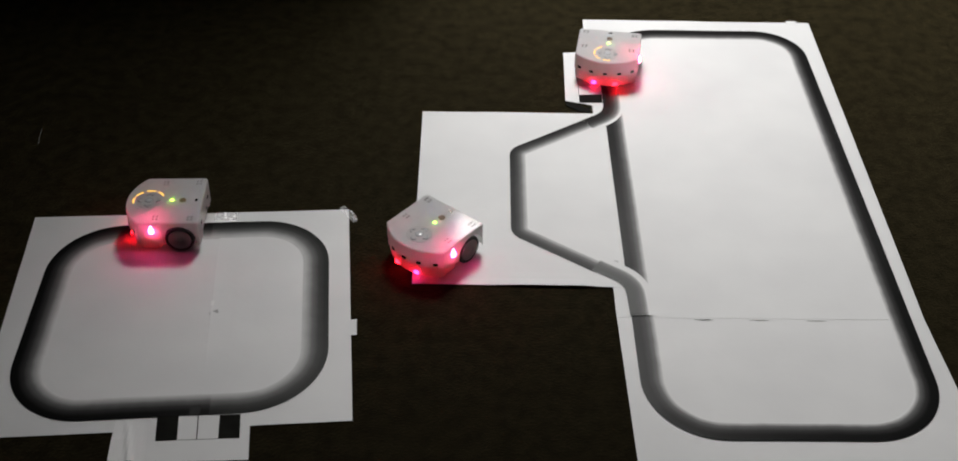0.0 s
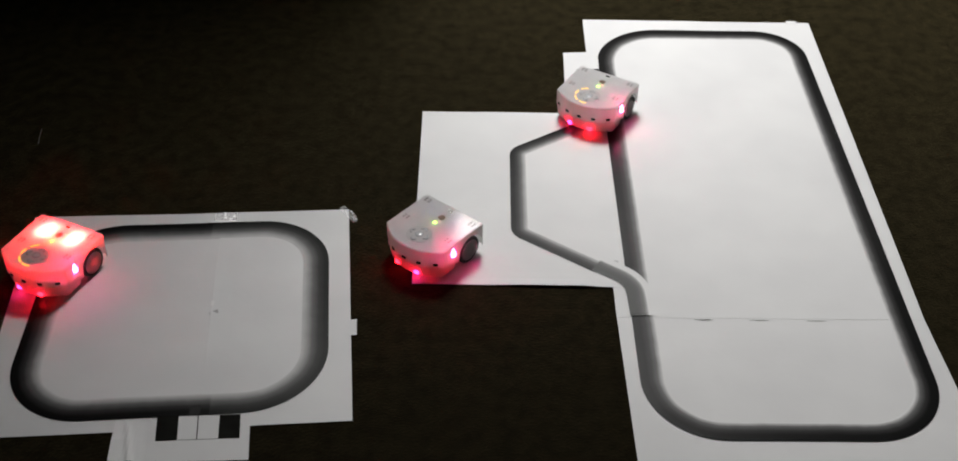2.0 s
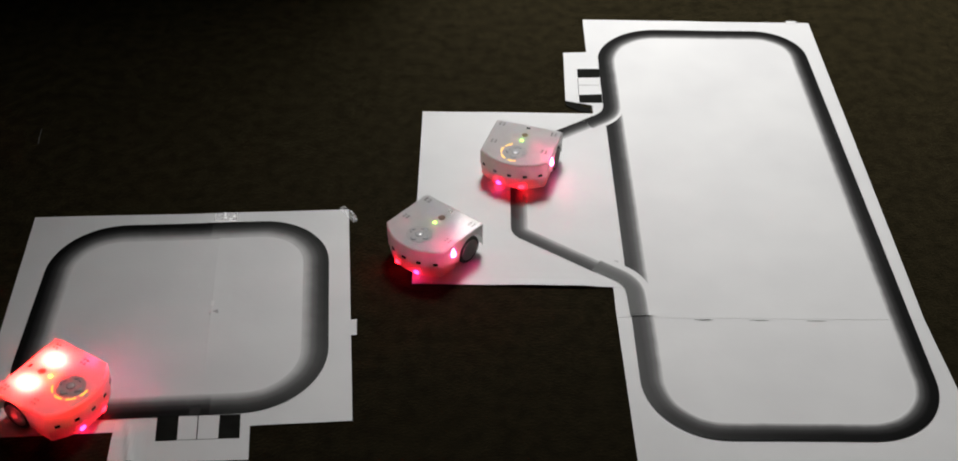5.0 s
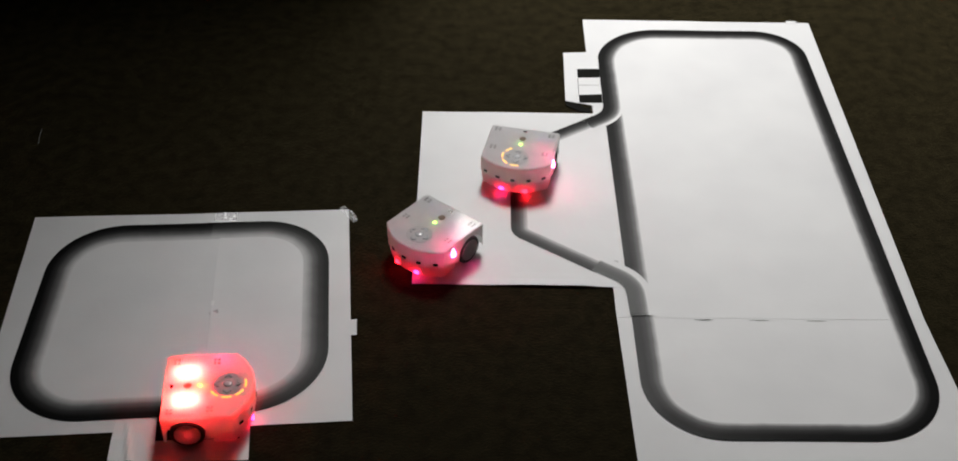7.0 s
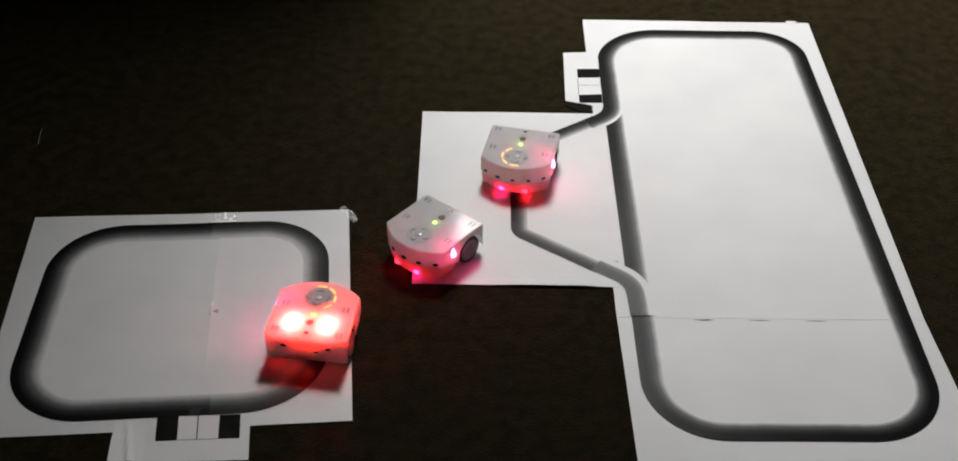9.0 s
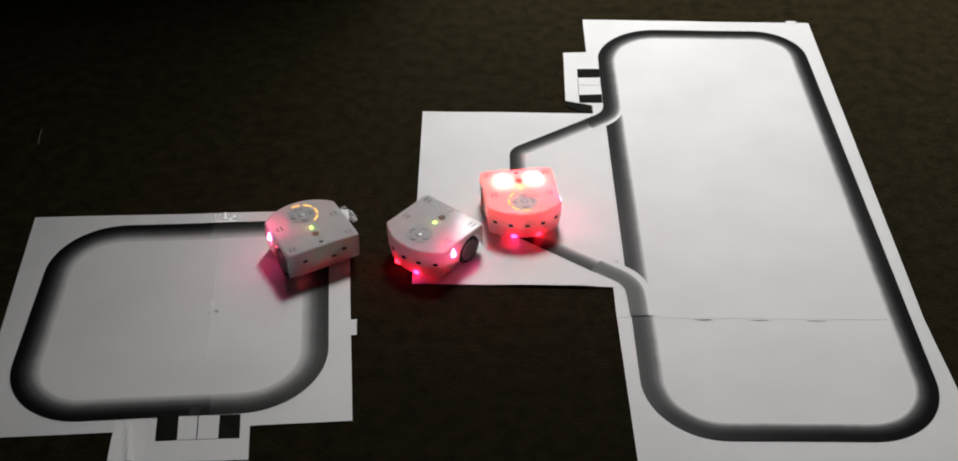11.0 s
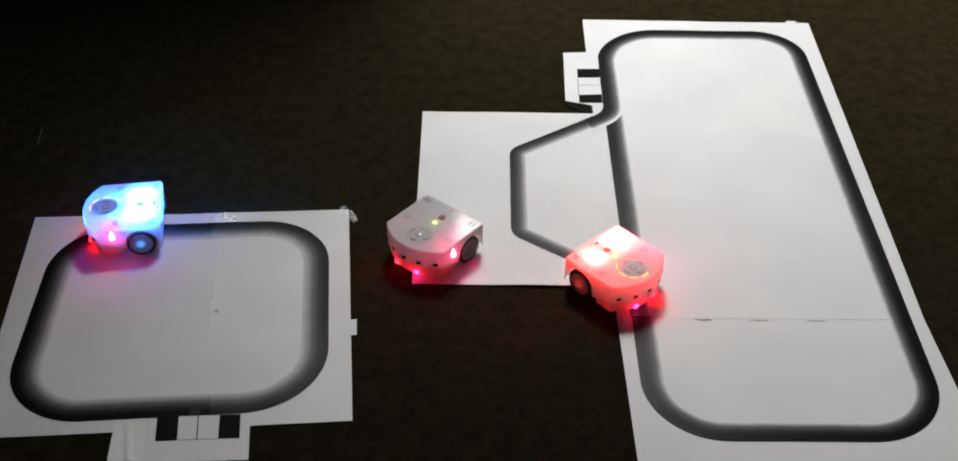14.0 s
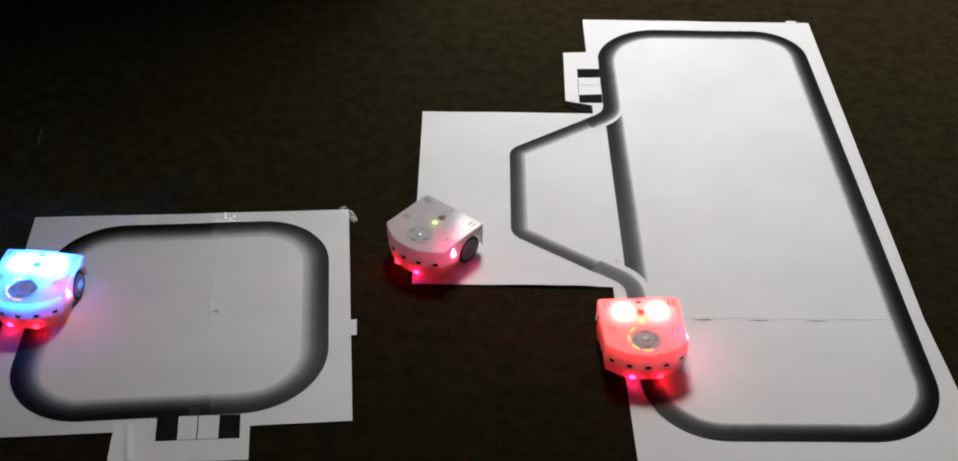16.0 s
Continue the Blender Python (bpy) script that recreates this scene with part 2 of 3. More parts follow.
room = (-3.0, 3.2, -1.6, 4.6, 2.6)
floor = part("floor", box_bm(room[0], room[1], room[2], room[3], -0.1, 0.0), CARPET)
tagged(floor, "dark brown short-pile carpet floor", "floor", kind="structure")
for wall_name, box in (("wall_west", (room[0] - 0.12, room[0], room[2] - 0.12, room[3] + 0.12)), ("wall_east", (room[1], room[1] + 0.12, room[2] - 0.12, room[3] + 0.12)),
                       ("wall_south", (room[0], room[1], room[2] - 0.12, room[2])), ("wall_north", (room[0], room[1], room[3], room[3] + 0.12))):
    tagged(part(wall_name, box_bm(*box, -0.1, room[4]), WALL), "plain painted wall in a dim room", "wall", kind="structure")
# unseen wall, added to keep the lamps' light off the left side
tagged(part("wall_partition", box_bm(room[0], -0.10, 2.36, 2.44, 0.0, room[4]), WALL), "unseen plain wall added to shade the left of the carpet", "wall", kind="structure")
tagged(part("ceiling", box_bm(room[0] - 0.12, room[1] + 0.12, room[2] - 0.12, room[3] + 0.12, room[4], room[4] + 0.1), CEILING), "plain grey ceiling over the dim room", "ceiling", kind="structure")

# ------------------------------------------------------------------ track mats


def thing(name, label, category, group="", kind=""):
    return tagged(new(name), label, category, group, kind)


def build_small_mat():
    mat = thing("small_track_mat", "two taped white paper sheets printed with a rounded black loop", "track mat", "line-following track sheets")
    tl, tr, br, bl = (-0.6706, 1.5069), (-0.1995, 1.5374), (-0.1569, 1.1055), (-0.633, 1.066)
    s0, s1 = (-0.3905, 1.5245), (-0.3500, 1.0895)
    part("paper_sheet", sheet_bm(tl, (s0[0] + 0.006, s0[1]), (s1[0] + 0.006, s1[1]), bl, 0.0), PAPER, mat)
    part("paper_sheet", sheet_bm(s0, tr, br, s1, 0.0003, n=56, curl=lambda u, v: 0.0026 * max(0.0, 1 - u / 0.15) ** 2 * math.sin(math.pi * min(1.0, max(0.0, (v - 0.13) / 0.70)))), PAPER, mat)
    part("track_line", line_bm([(-0.627, 1.4827), (-0.610, 1.0888), (-0.1895, 1.1242), (-0.2270, 1.5125)], [0.104, 0.103, 0.112, 0.100], 0.042, 0.0008,
                               slot=lambda q: int((q.x - s0[0]) * (s1[1] - s0[1]) < (q.y - s0[1]) * (s1[0] - s0[0]))), [INK, INK_GREY], mat, "black printed loop fading to white on its inside")
    part("track_line", flat_bm([(-0.3652, 1.1262), (-0.3525, 1.1285), (-0.3520, 1.1120), (-0.3660, 1.1090)], 0.0011), TONER_PATCH, mat, "dark end of the line where the sheets overlap")
    # clear tape over the seam and round the corner
    for pts, z in (([(-0.3988, 1.5030), (-0.3642, 1.5040), (-0.3664, 1.5234), (-0.3988, 1.5227)], 0.0030), ([(-0.2151, 1.5380), (-0.1900, 1.5060), (-0.1830, 1.5100), (-0.2070, 1.5460)], 0.0014)):
        part("tape", sheet_bm(*pts, z - 0.0004, n=10, thick=0.0001, curl=lambda u, v: 0.0012 * noise.noise(Vector((u * 5, v * 5, 1.7)))), TAPE, mat, "wrinkled clear sticky tape").visible_shadow = False
    # opaque white flakes for glints on the tape's crumpled ends: x, y, length, width, turn, tilt
    for x, y, a, b, turn, tilt in ((-0.3818, 1.5085, 0.0062, 0.0030, 10, 18), (-0.3735, 1.5068, 0.0085, 0.0022, 4, 15), (-0.3700, 1.5125, 0.0042, 0.0032, -12, 20), (-0.3845, 1.5175, 0.0030, 0.0090, 6, 17),
                                   (-0.3703, 1.3180, 0.0044, 0.0095, 0, 17), (-0.1945, 1.5285, 0.0040, 0.0026, -10, 14), (-0.1912, 1.5235, 0.0036, 0.0022, 8, 17), (-0.1880, 1.5180, 0.0042, 0.0022, -6, 12),
                                   (-0.1862, 1.5115, 0.0026, 0.0044, 5, 16), (-0.1900, 1.5150, 0.0022, 0.0022, 15, 20)):
        bm = bmesh.new()
        bmesh.ops.create_grid(bm, x_segments=4, y_segments=4, size=0.5)
        for v in bm.verts:
            v.co = (v.co.x * a, v.co.y * b, 0.0004 * noise.noise(Vector((v.co.x * 4 + x * 90, v.co.y * 4, y * 40))))
        bmesh.ops.solidify(bm, geom=bm.faces[:], thickness=0.0001)
        bmesh.ops.transform(bm, verts=bm.verts, matrix=pose(x, y, 0.0042, 0, tilt, turn))
        part("tape", bm, TAPE_GLINT, mat, "white flake for a glint on a crumpled end of clear tape").visible_shadow = False
    part("paper_flap", sheet_bm((-0.3735, 1.3022), (-0.3600, 1.3042), (-0.3590, 1.2985), (-0.3735, 1.2975), 0.0006, n=8, curl=lambda u, v: 0.0044 * u * (1 - v)), PAPER, mat, "small lifted flap of torn paper")
    part("paper_tab", flat_bm([(-0.1845, 1.2900), (-0.1671, 1.2928), (-0.1644, 1.2613), (-0.1818, 1.2598)], 0.0007), PAPER, mat, "small white paper tab")
    return mat


def build_large_mat():
    mat = thing("large_track_mat", "long white paper mat printed with a rounded black loop", "track mat", "line-following track sheets")
    part("paper_sheet", sheet_bm((0.1889, 2.1228), (0.6140, 2.1216), (0.6212, 1.3078), (0.1928, 1.3036), 0.0008, n=44), PAPER, mat)
    part("paper_sheet", sheet_bm((0.1930, 1.3068), (0.6210, 1.3148), (0.6405, 1.020), (0.2004, 1.020), 0.0005, n=36), PAPER, mat)
    part("track_line", line_bm([(0.2070, 2.0870), (0.2155, 1.0785), (0.6080, 1.0835), (0.5865, 2.0880)], [0.116, 0.105, 0.105, 0.088], 0.0345, 0.0013), INK_SOFT, mat,
         "black printed loop fading to white on its inside")
    # shade in the gaps of the lifted seam, painted as flat black patches
    for x, y in ((0.2105, 1.3050), (0.300, 1.3008), (0.376, 1.3012), (0.455, 1.3016)):
        part("seam_gap", flat_bm([(x, y), (x + 0.008, y - 0.0005), (x + 0.020, y - 0.0005), (x + 0.028, y), (x + 0.018, y + 0.0005), (x + 0.010, y + 0.0004)], 0.0016), BLACK, mat,
             "black patch for the shade in a gap between two sheets")
    part("paper_tab", flat_bm([(0.571, 2.117), (0.592, 2.117), (0.591, 2.127), (0.572, 2.127)], 0.0014), PAPER, mat)
    return mat


def build_bypass():
    mat = thing("bypass_sheet", "square white paper sheet printed with a bent black line", "track mat", "line-following track sheets")
    part("paper_sheet", sheet_bm((-0.0981, 1.8062), (0.2085, 1.8078), (0.2080, 1.3668), (-0.0949, 1.3678), 0.0011, curl=lambda u, v: 0.0022 * max(0.0, (v - 0.93) / 0.07) ** 2 * min(1.0, max(0.0, (u - 0.35) / 0.2)) * min(1.0, max(0.0, (0.9 - u) / 0.1))), PAPER, mat)
    part("track_line", line_bm([(0.1800, 1.7932), (0.0476, 1.6997), (0.0479, 1.4815), (0.168, 1.3975)], [0, 0.032, 0.032, 0], 0.030, 0.0014, closed=False), INK, mat,
         "bent black line with a fading edge")
    part("printed_line", flat_bm(thin((0.1979, 1.4247), (0.2038, 1.4210), 0.0013), 0.0016), OUTLINE_GREY, mat, "short grey printed tick")
    return mat


def build_junction_strip(label, path, paper_width, ink_width, ink):
    """A patch of paper laid over the meeting of two lines, with its own piece of line."""
    mat = thing("junction_strip", label, "paper patch", "line-following track sheets")
    part("paper_patch", line_bm(path, [0, 0.036, 0], paper_width, 0.0017, closed=False, flat_edge=True), PAPER, mat)
    part("track_line", line_bm(path, [0, 0.036, 0], ink_width, 0.0020, closed=False), ink, mat, "curved line with a fading edge")
    return mat


def build_marker_card(name, label, card, squares, lines, z, curl=None):
    mat = thing(name, label, "marker card", "marker cards")
    part("card", sheet_bm(*card, z, n=44, curl=curl), PAPER, mat)
    for q in squares:
        part("black_square", flat_bm(q, z + 0.0003), BLACK, mat)
    for q in lines:
        part("printed_line", flat_bm(q, z + 0.0002), BLACK, mat)
    return mat


def thin(a, b, w=0.0009):
    a, b = Vector(a), Vector(b)
    d = (b - a).normalized()
    s = Vector((-d.y, d.x)) * (w / 2)
    return [tuple(a + s), tuple(a - s), tuple(b - s), tuple(b + s)]


build_small_mat()
build_large_mat()
build_bypass()
build_junction_strip("white paper patch with a pale grey curved line", [(0.1635, 1.4025), (0.2098, 1.3705), (0.2118, 1.3068)], 0.036, 0.031, INK_PALE)
build_junction_strip("white paper patch with a black curved line", [(0.2088, 1.872), (0.2085, 1.8128), (0.170, 1.7861)], 0.0345, 0.0345, INK_SOFT)
build_marker_card("marker_card", "white paper card with two black squares and a thin line",
                  ((-0.4556, 1.0997), (-0.2878, 1.1154), (-0.2790, 1.0385), (-0.4495, 1.0290)),
                  [[(-0.4047, 1.1075), (-0.3776, 1.1088), (-0.3722, 1.0681), (-0.3992, 1.0662)], [(-0.3261, 1.1115), (-0.2999, 1.1131), (-0.2953, 1.0732), (-0.3218, 1.0715)]],
                  [thin((-0.3531, 1.1100), (-0.3481, 1.0695), 0.0014), thin((-0.3776, 1.1088), (-0.3261, 1.1115), 0.0007), thin((-0.3722, 1.0681), (-0.3218, 1.0715), 0.0007)], 0.0009,
                  lambda u, v: 0.005 * max(0.0, 0.24 - u) / 0.24 * min(1.0, v * 2) + 0.0035 * v * math.exp(-(((u - 0.09 - 0.06 * v) / 0.022) ** 2)))
build_marker_card("marker_card", "white paper card with two black bars and a torn lower edge",
                  ((0.1478, 2.0020), (0.2095, 2.0050), (0.2085, 1.8270), (0.1447, 1.8455)),
                  [[(0.1698, 1.9467), (0.2095, 1.9479), (0.2085, 1.9199), (0.1695, 1.9188)], [(0.1688, 1.8640), (0.2083, 1.8669), (0.2083, 1.8402), (0.1686, 1.8392)]],
                  [thin((0.1698, 1.9188), (0.1690, 1.8640)), thin((0.1694, 1.8945), (0.2080, 1.8955), 0.0006)], 0.0013)
# shade below the card's lifted lower edge, laid down as a black patch
tagged(part("black_scrap", flat_bm([(0.1440, 1.8450), (0.170, 1.8350), (0.176, 1.8245), (0.1858, 1.8255), (0.1862, 1.8100), (0.1655, 1.8140), (0.1460, 1.8300)], 0.0018, 0.0008), BLACK),
               "black patch put in for the shade under the marker card", "scrap")
tagged(part("paper_scrap", sheet_bm((-0.7199, 1.6974), (-0.7187, 1.6974), (-0.7245, 1.7408), (-0.7258, 1.7408), -0.0003, n=4), surface("grey_thread", (0.17, 0.17, 0.16), (0.22, 0.22, 0.21), 60, 0.8)),
              "thin grey strip of scrap lying on the carpet", "scrap")

# ------------------------------------------------------------------ robots

TOP, HALF, REAR, SHOULDER, NOSE = 0.053, 0.055, -0.030, 0.0576, 0.082
WHEEL_R, AXLE = 0.0215, 0.0215


def outline(inset=0.0):
    """The robot's plan: straight rear and sides, a bowed nose; anticlockwise from the rear right."""
    w, y0, y1, y2 = HALF - inset, REAR + inset, SHOULDER - inset * 0.4, NOSE - inset
    c = 0.004
    pts = [(w - c * (1 - math.sin(a)), y0 + c * (1 - math.cos(a))) for a in (radians(d) for d in (0, 30, 60, 90))]
    n = 34
    pts += [(w, y0 + c + (y1 - y0 - c) * i / n) for i in range(1, n)]
    sag = y2 - y1
    r = (w * w + sag * sag) / (2 * sag)
    top = math.asin(w / r)
    pts += [(r * math.sin(a), y2 - r + r * math.cos(a)) for a in (top * (1 - i / 16) for i in range(33))]
    pts += [(-w, y1 - (y1 - y0 - c) * i / n) for i in range(1, n)]
    pts += [(-w + c * (1 - math.sin(a)), y0 + c * (1 - math.cos(a))) for a in (radians(d) for d in (90, 60, 30, 0))]
    m = 16
    pts += [(-w + c + (2 * w - 2 * c) * i / m, y0) for i in range(1, m)]
    return pts


def shell_low(x, y):
    """Height of the cover's lower rim: it arches over the wheels and rises to the nose."""
    if abs(x) > HALF - 0.001 and abs(y) < 0.0250:
        return max(0.012, AXLE + math.sqrt(0.0250 ** 2 - y * y))
    if y < REAR + 0.003:
        return 0.014 if abs(x) > 0.030 else 0.021
    if y <= -0.024:
        return 0.012
    return 0.015 + 0.0110 * max(0.0, min(1.0, (y - 0.027) / 0.020))


def shell_bm():
    bm = bmesh.new()
    rings = []
    for inset, z in ((0.0, None), (0.0, 0.0492), (0.0, 0.0502), (0.0006, 0.0520), (0.0022, TOP)):
        rings.append([bm.verts.new((x, y, shell_low(*p0) if z is None else z)) for (x, y), p0 in zip(outline(inset), outline(0.0))])
    k = len(rings[0])
    for a, b in zip(rings, rings[1:]):
        for i in range(k):
            bm.faces.new([a[i], a[(i + 1) % k], b[(i + 1) % k], b[i]])
    bm.faces.new(rings[-1])
    return bm


def base_bm():
    """The lower body, drawn in at the wheels and tapered to the ground."""
    bm = bmesh.new()
    rings = []
    for inset, z, nose in ((0.0062, 0.0030, 0.004), (0.0034, 0.0062, 0.0015), (0.0018, 0.019, 0.0), (0.0016, 0.0260, 0.0)):
        ring = []
        for x, y in outline(inset):
            if y < 0.029:
                x = max(-0.0400, min(0.0400, x))
            if y < REAR + 0.02:
                y += 0.004
            if y > SHOULDER:
                y -= nose * 0.5
            ring.append(bm.verts.new((x, y, z)))
        rings.append(ring)
    k = len(rings[0])
    for a, b in zip(rings, rings[1:]):
        for i in range(k):
            bm.faces.new([a[i], a[(i + 1) % k], b[(i + 1) % k], b[i]])
    bm.faces.new(rings[0][::-1])
    bm.faces.new(rings[-1])
    return bm


def block_plate_bm():
    """A thin unseen plate, added to hold light back between the cover and the lower body."""
    bm = bmesh.new()
    rings = [[bm.verts.new((max(-0.0398, min(0.0398, x)) if y < 0.029 else x, y + (0.004 if y < REAR + 0.02 else 0.0), z)) for x, y in outline(0.0016)] for z in (0.0262, 0.0266)]
    k = len(rings[0])
    for i in range(k):
        bm.faces.new([rings[0][i], rings[0][(i + 1) % k], rings[1][(i + 1) % k], rings[1][i]])
    bm.faces.new(rings[0][::-1])
    bm.faces.new(rings[1])
    return bm


def arc_bm(r0, r1, a0, a1, z0, z1, n=8, centre=(0, 0)):
    bm = bmesh.new()
    rows = []
    for i in range(n + 1):
        a = a0 + (a1 - a0) * i / n
        c, s = math.cos(a), math.sin(a)
        rows.append([bm.verts.new((centre[0] + r * c, centre[1] + r * s, z)) for r, z in ((r0, z0), (r1, z0), (r1, z1), (r0, z1))])
    for a, b in zip(rows, rows[1:]):
        for j in range(4):
            bm.faces.new([a[j], b[j], b[(j + 1) % 4], a[(j + 1) % 4]])
    bm.faces.new(rows[0][::-1])
    bm.faces.new(rows[-1])
    bmesh.ops.recalc_face_normals(bm, faces=bm.faces)
    return bm


def arrow_bm(angle, dist, size, centre, z0, z1):
    """A raised arrow-head button that points outwards."""
    shape = [(-0.25, -0.95), (0.05, -0.95), (0.85, -0.18), (0.85, 0.18), (0.05, 0.95), (-0.25, 0.95), (-0.25, 0.62), (0.30, 0.0), (-0.25, -0.62)]
    c, s = math.cos(angle), math.sin(angle)
    bm = bmesh.new()
    rings = []
    for z, k in ((z0, 1.0), (z1, 0.86)):
        rings.append([bm.verts.new((centre[0] + c * (dist + size * u * k) - s * size * v * k, centre[1] + s * (dist + size * u * k) + c * size * v * k, z)) for u, v in shape])
    n = len(shape)
    for i in range(n):
        bm.faces.new([rings[0][i], rings[0][(i + 1) % n], rings[1][(i + 1) % n], rings[1][i]])
    bm.faces.new(rings[1])
    bm.faces.new(rings[0][::-1])
    bmesh.ops.recalc_face_normals(bm, faces=bm.faces)
    return bm


def drum_bm(k, long, lens_part):
    """A three-sided lamp drum, standing in for colour-changing LEDs, about its long axis: an unlit side up, then a red
    and a blue one.
    """
    r, half = 0.0090 * k, 0.0075 * k * long
    bm = bmesh.new()
    ends = []
    for y in (-half, half):
        ends.append([bm.verts.new((r * math.cos(radians(a)), y, r * math.sin(radians(a)))) for a in (30, 150, 270)])
    for i in range(3):
        rim = [ends[0][i], ends[0][(i + 1) % 3], ends[1][(i + 1) % 3], ends[1][i]]
        mid = sum((v.co for v in rim), Vector()) / 4
        lens = [bm.verts.new(mid + (v.co - mid) * lens_part) for v in rim]
        f = bm.faces.new(lens)
        f.material_index = i or 3
        for j in range(4):
            bm.faces.new([rim[j], rim[(j + 1) % 4], lens[(j + 1) % 4], lens[j]])
    for e in ends:
        bm.faces.new(e)
    bmesh.ops.recalc_face_normals(bm, faces=bm.faces)
    return bm


def well_bm(m, k, long):
    """A dark trough added to hide a lamp drum's other lit sides, open on its upper side before it is turned by m."""
    bm = bmesh.new()
    r, h, z0, z1 = 0.0096, 0.0082, -0.0095, 0.0050
    loops = []
    for rx, ry, z in ((r * 1.12, h * 1.12, z0), (r * 1.12, h * 1.12, z1), (0.0079, 0.0076, z1), (0.0079, 0.0076, z1 - 0.0003), (r, h, z1 - 0.0003), (r, h, z0 + 0.0005)):
        loops.append([bm.verts.new((sx * rx * k, sy * ry * k * long, z * k)) for sx, sy in ((-1, -1), (1, -1), (1, 1), (-1, 1))])
    for n, (a, b) in enumerate(zip(loops, loops[1:])):
        for i in range(4):
            bm.faces.new([a[i], a[(i + 1) % 4], b[(i + 1) % 4], b[i]]).material_index = 1 if n < 2 else 0
    bm.faces.new(loops[0][::-1])
    bm.faces.new(loops[-1])
    bmesh.ops.recalc_face_normals(bm, faces=bm.faces)
    bmesh.ops.transform(bm, verts=bm.verts, matrix=m)
    return bm


# lamp drums, the last two added as fill: size, length for its size, part of a side that is lens, place (its x on the
# right) and the way the open side of the trough faces
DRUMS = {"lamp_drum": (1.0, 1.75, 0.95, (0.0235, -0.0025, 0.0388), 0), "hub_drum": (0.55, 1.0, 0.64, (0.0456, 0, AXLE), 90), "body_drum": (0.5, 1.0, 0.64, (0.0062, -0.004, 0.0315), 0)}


def drum_pose(name, side, turn=0.0):
    x, y, z = DRUMS[name][3]
    return pose(side * x, y, z, 0, DRUMS[name][4] * side + turn)


DISC = (0.0, 0.0490)


def build_robot(ring_lit, violet_side=1):
    robot = new("toy_robot")
    cover = smooth(part("top_cover", shell_bm(), SHELL, robot, "white translucent plastic top cover"), 24)
    cover.data.polygons[-1].use_smooth = False
    smooth(part("base", base_bm(), SHADED_BASE, robot, "white plastic lower body, coloured darker for its shade"))
    part("chassis_plate", block_plate_bm(), BLOCK_PLATE, robot, "unseen flat white plate added to hold light back under the cover")
    # wheels
    for side in (-1, 1):
        wheel = new("wheel")
        wheel.parent = robot
        wheel.matrix_basis = pose(side * 0.0475, 0, AXLE)
        w = 0.0060
        smooth(part("tyre", turned_bm([(0.0165, -w), (0.0200, -w), (WHEEL_R, -w + 0.0018), (WHEEL_R, w - 0.0018), (0.0200, w), (0.0165, w)], "X", 40, ring=True), RUBBER, wheel, "black rubber tyre"), 40)
        o = side * 0.0012
        cup = [(0.0003, w - 0.0004), (0.0050, w - 0.0004), (0.0060, w + 0.0002), (0.0150, w + 0.0002), (0.0164, w - 0.0006), (0.0164, 0.0006 - w), (0.0154, 0.0006 - w), (0.0150, w - 0.0014), (0.0003, w - 0.0014)]
        smooth(part("hub", turned_bm([(r, side * h + o) for r, h in cup], "X", 40), HUB, wheel, "grey plastic hub"), 30)
        # lamp drums, added fill drums and their troughs, under the cover and inside the wheel
        for name, lit in (("lamp_drum", (GLOW_RED, GLOW_BLUE)), ("hub_drum", (HUB_FILL_RED, HUB_FILL_BLUE)), ("body_drum", (FILL_RED, FILL_BLUE))):
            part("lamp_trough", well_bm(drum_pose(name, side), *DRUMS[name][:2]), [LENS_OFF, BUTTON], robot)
            drum = part(name, drum_bm(*DRUMS[name][:3]), [LENS_OFF, *lit, BUTTON], robot, "added three-sided lamp in place of LEDs, one side red and one blue")
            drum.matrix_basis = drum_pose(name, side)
    # button plate, ring and buttons
    smooth(part("button_plate", turned_bm([(0.0185, TOP - 0.0006), (0.0190, TOP - 0.0002), (0.0186, TOP + 0.0003)], origin=(*DISC, 0), n=48), PLATE, robot, "round pale grey button plate"))
    for i in range(4):
        a = radians(90 * i)
        # grey shape that puts the shade round the raised button into colour
        part("button_groove", arrow_bm(a, 0.0122, 0.0062, DISC, TOP, TOP + 0.0005), OUTLINE_GREY, robot)
        part("button", arrow_bm(a, 0.0125, 0.0051, DISC, TOP, TOP + 0.0013), BUTTON, robot)
    part("button_groove", turned_bm([(0.0058, TOP), (0.0058, TOP + 0.0005)], origin=(*DISC, 0), n=24), OUTLINE_GREY, robot)
    smooth(part("button", turned_bm([(0.0048, TOP), (0.0048, TOP + 0.0009), (0.0040, TOP + 0.0013)], origin=(*DISC, 0), n=24), BUTTON, robot))
    for i in range(8):
        a = radians(-67 + 45 * i)
        lit = ring_lit and i < 4
        part("ring_light", arc_bm(0.0218, 0.0236, a + 0.10, a + 0.66, TOP - 0.001, TOP + (0.0003 if lit else 0.0001), centre=DISC), GLOW_YELLOW if lit else DULL, robot, "glowing yellow arc" if lit else "")
    part("power_light", turned_bm([(0.0017, TOP - 0.002), (0.0017, TOP + 0.0005), (0.0008, TOP + 0.0009)], origin=(0.0005, 0.0150, 0), n=16), GLOW_GREEN, robot, "small green light")
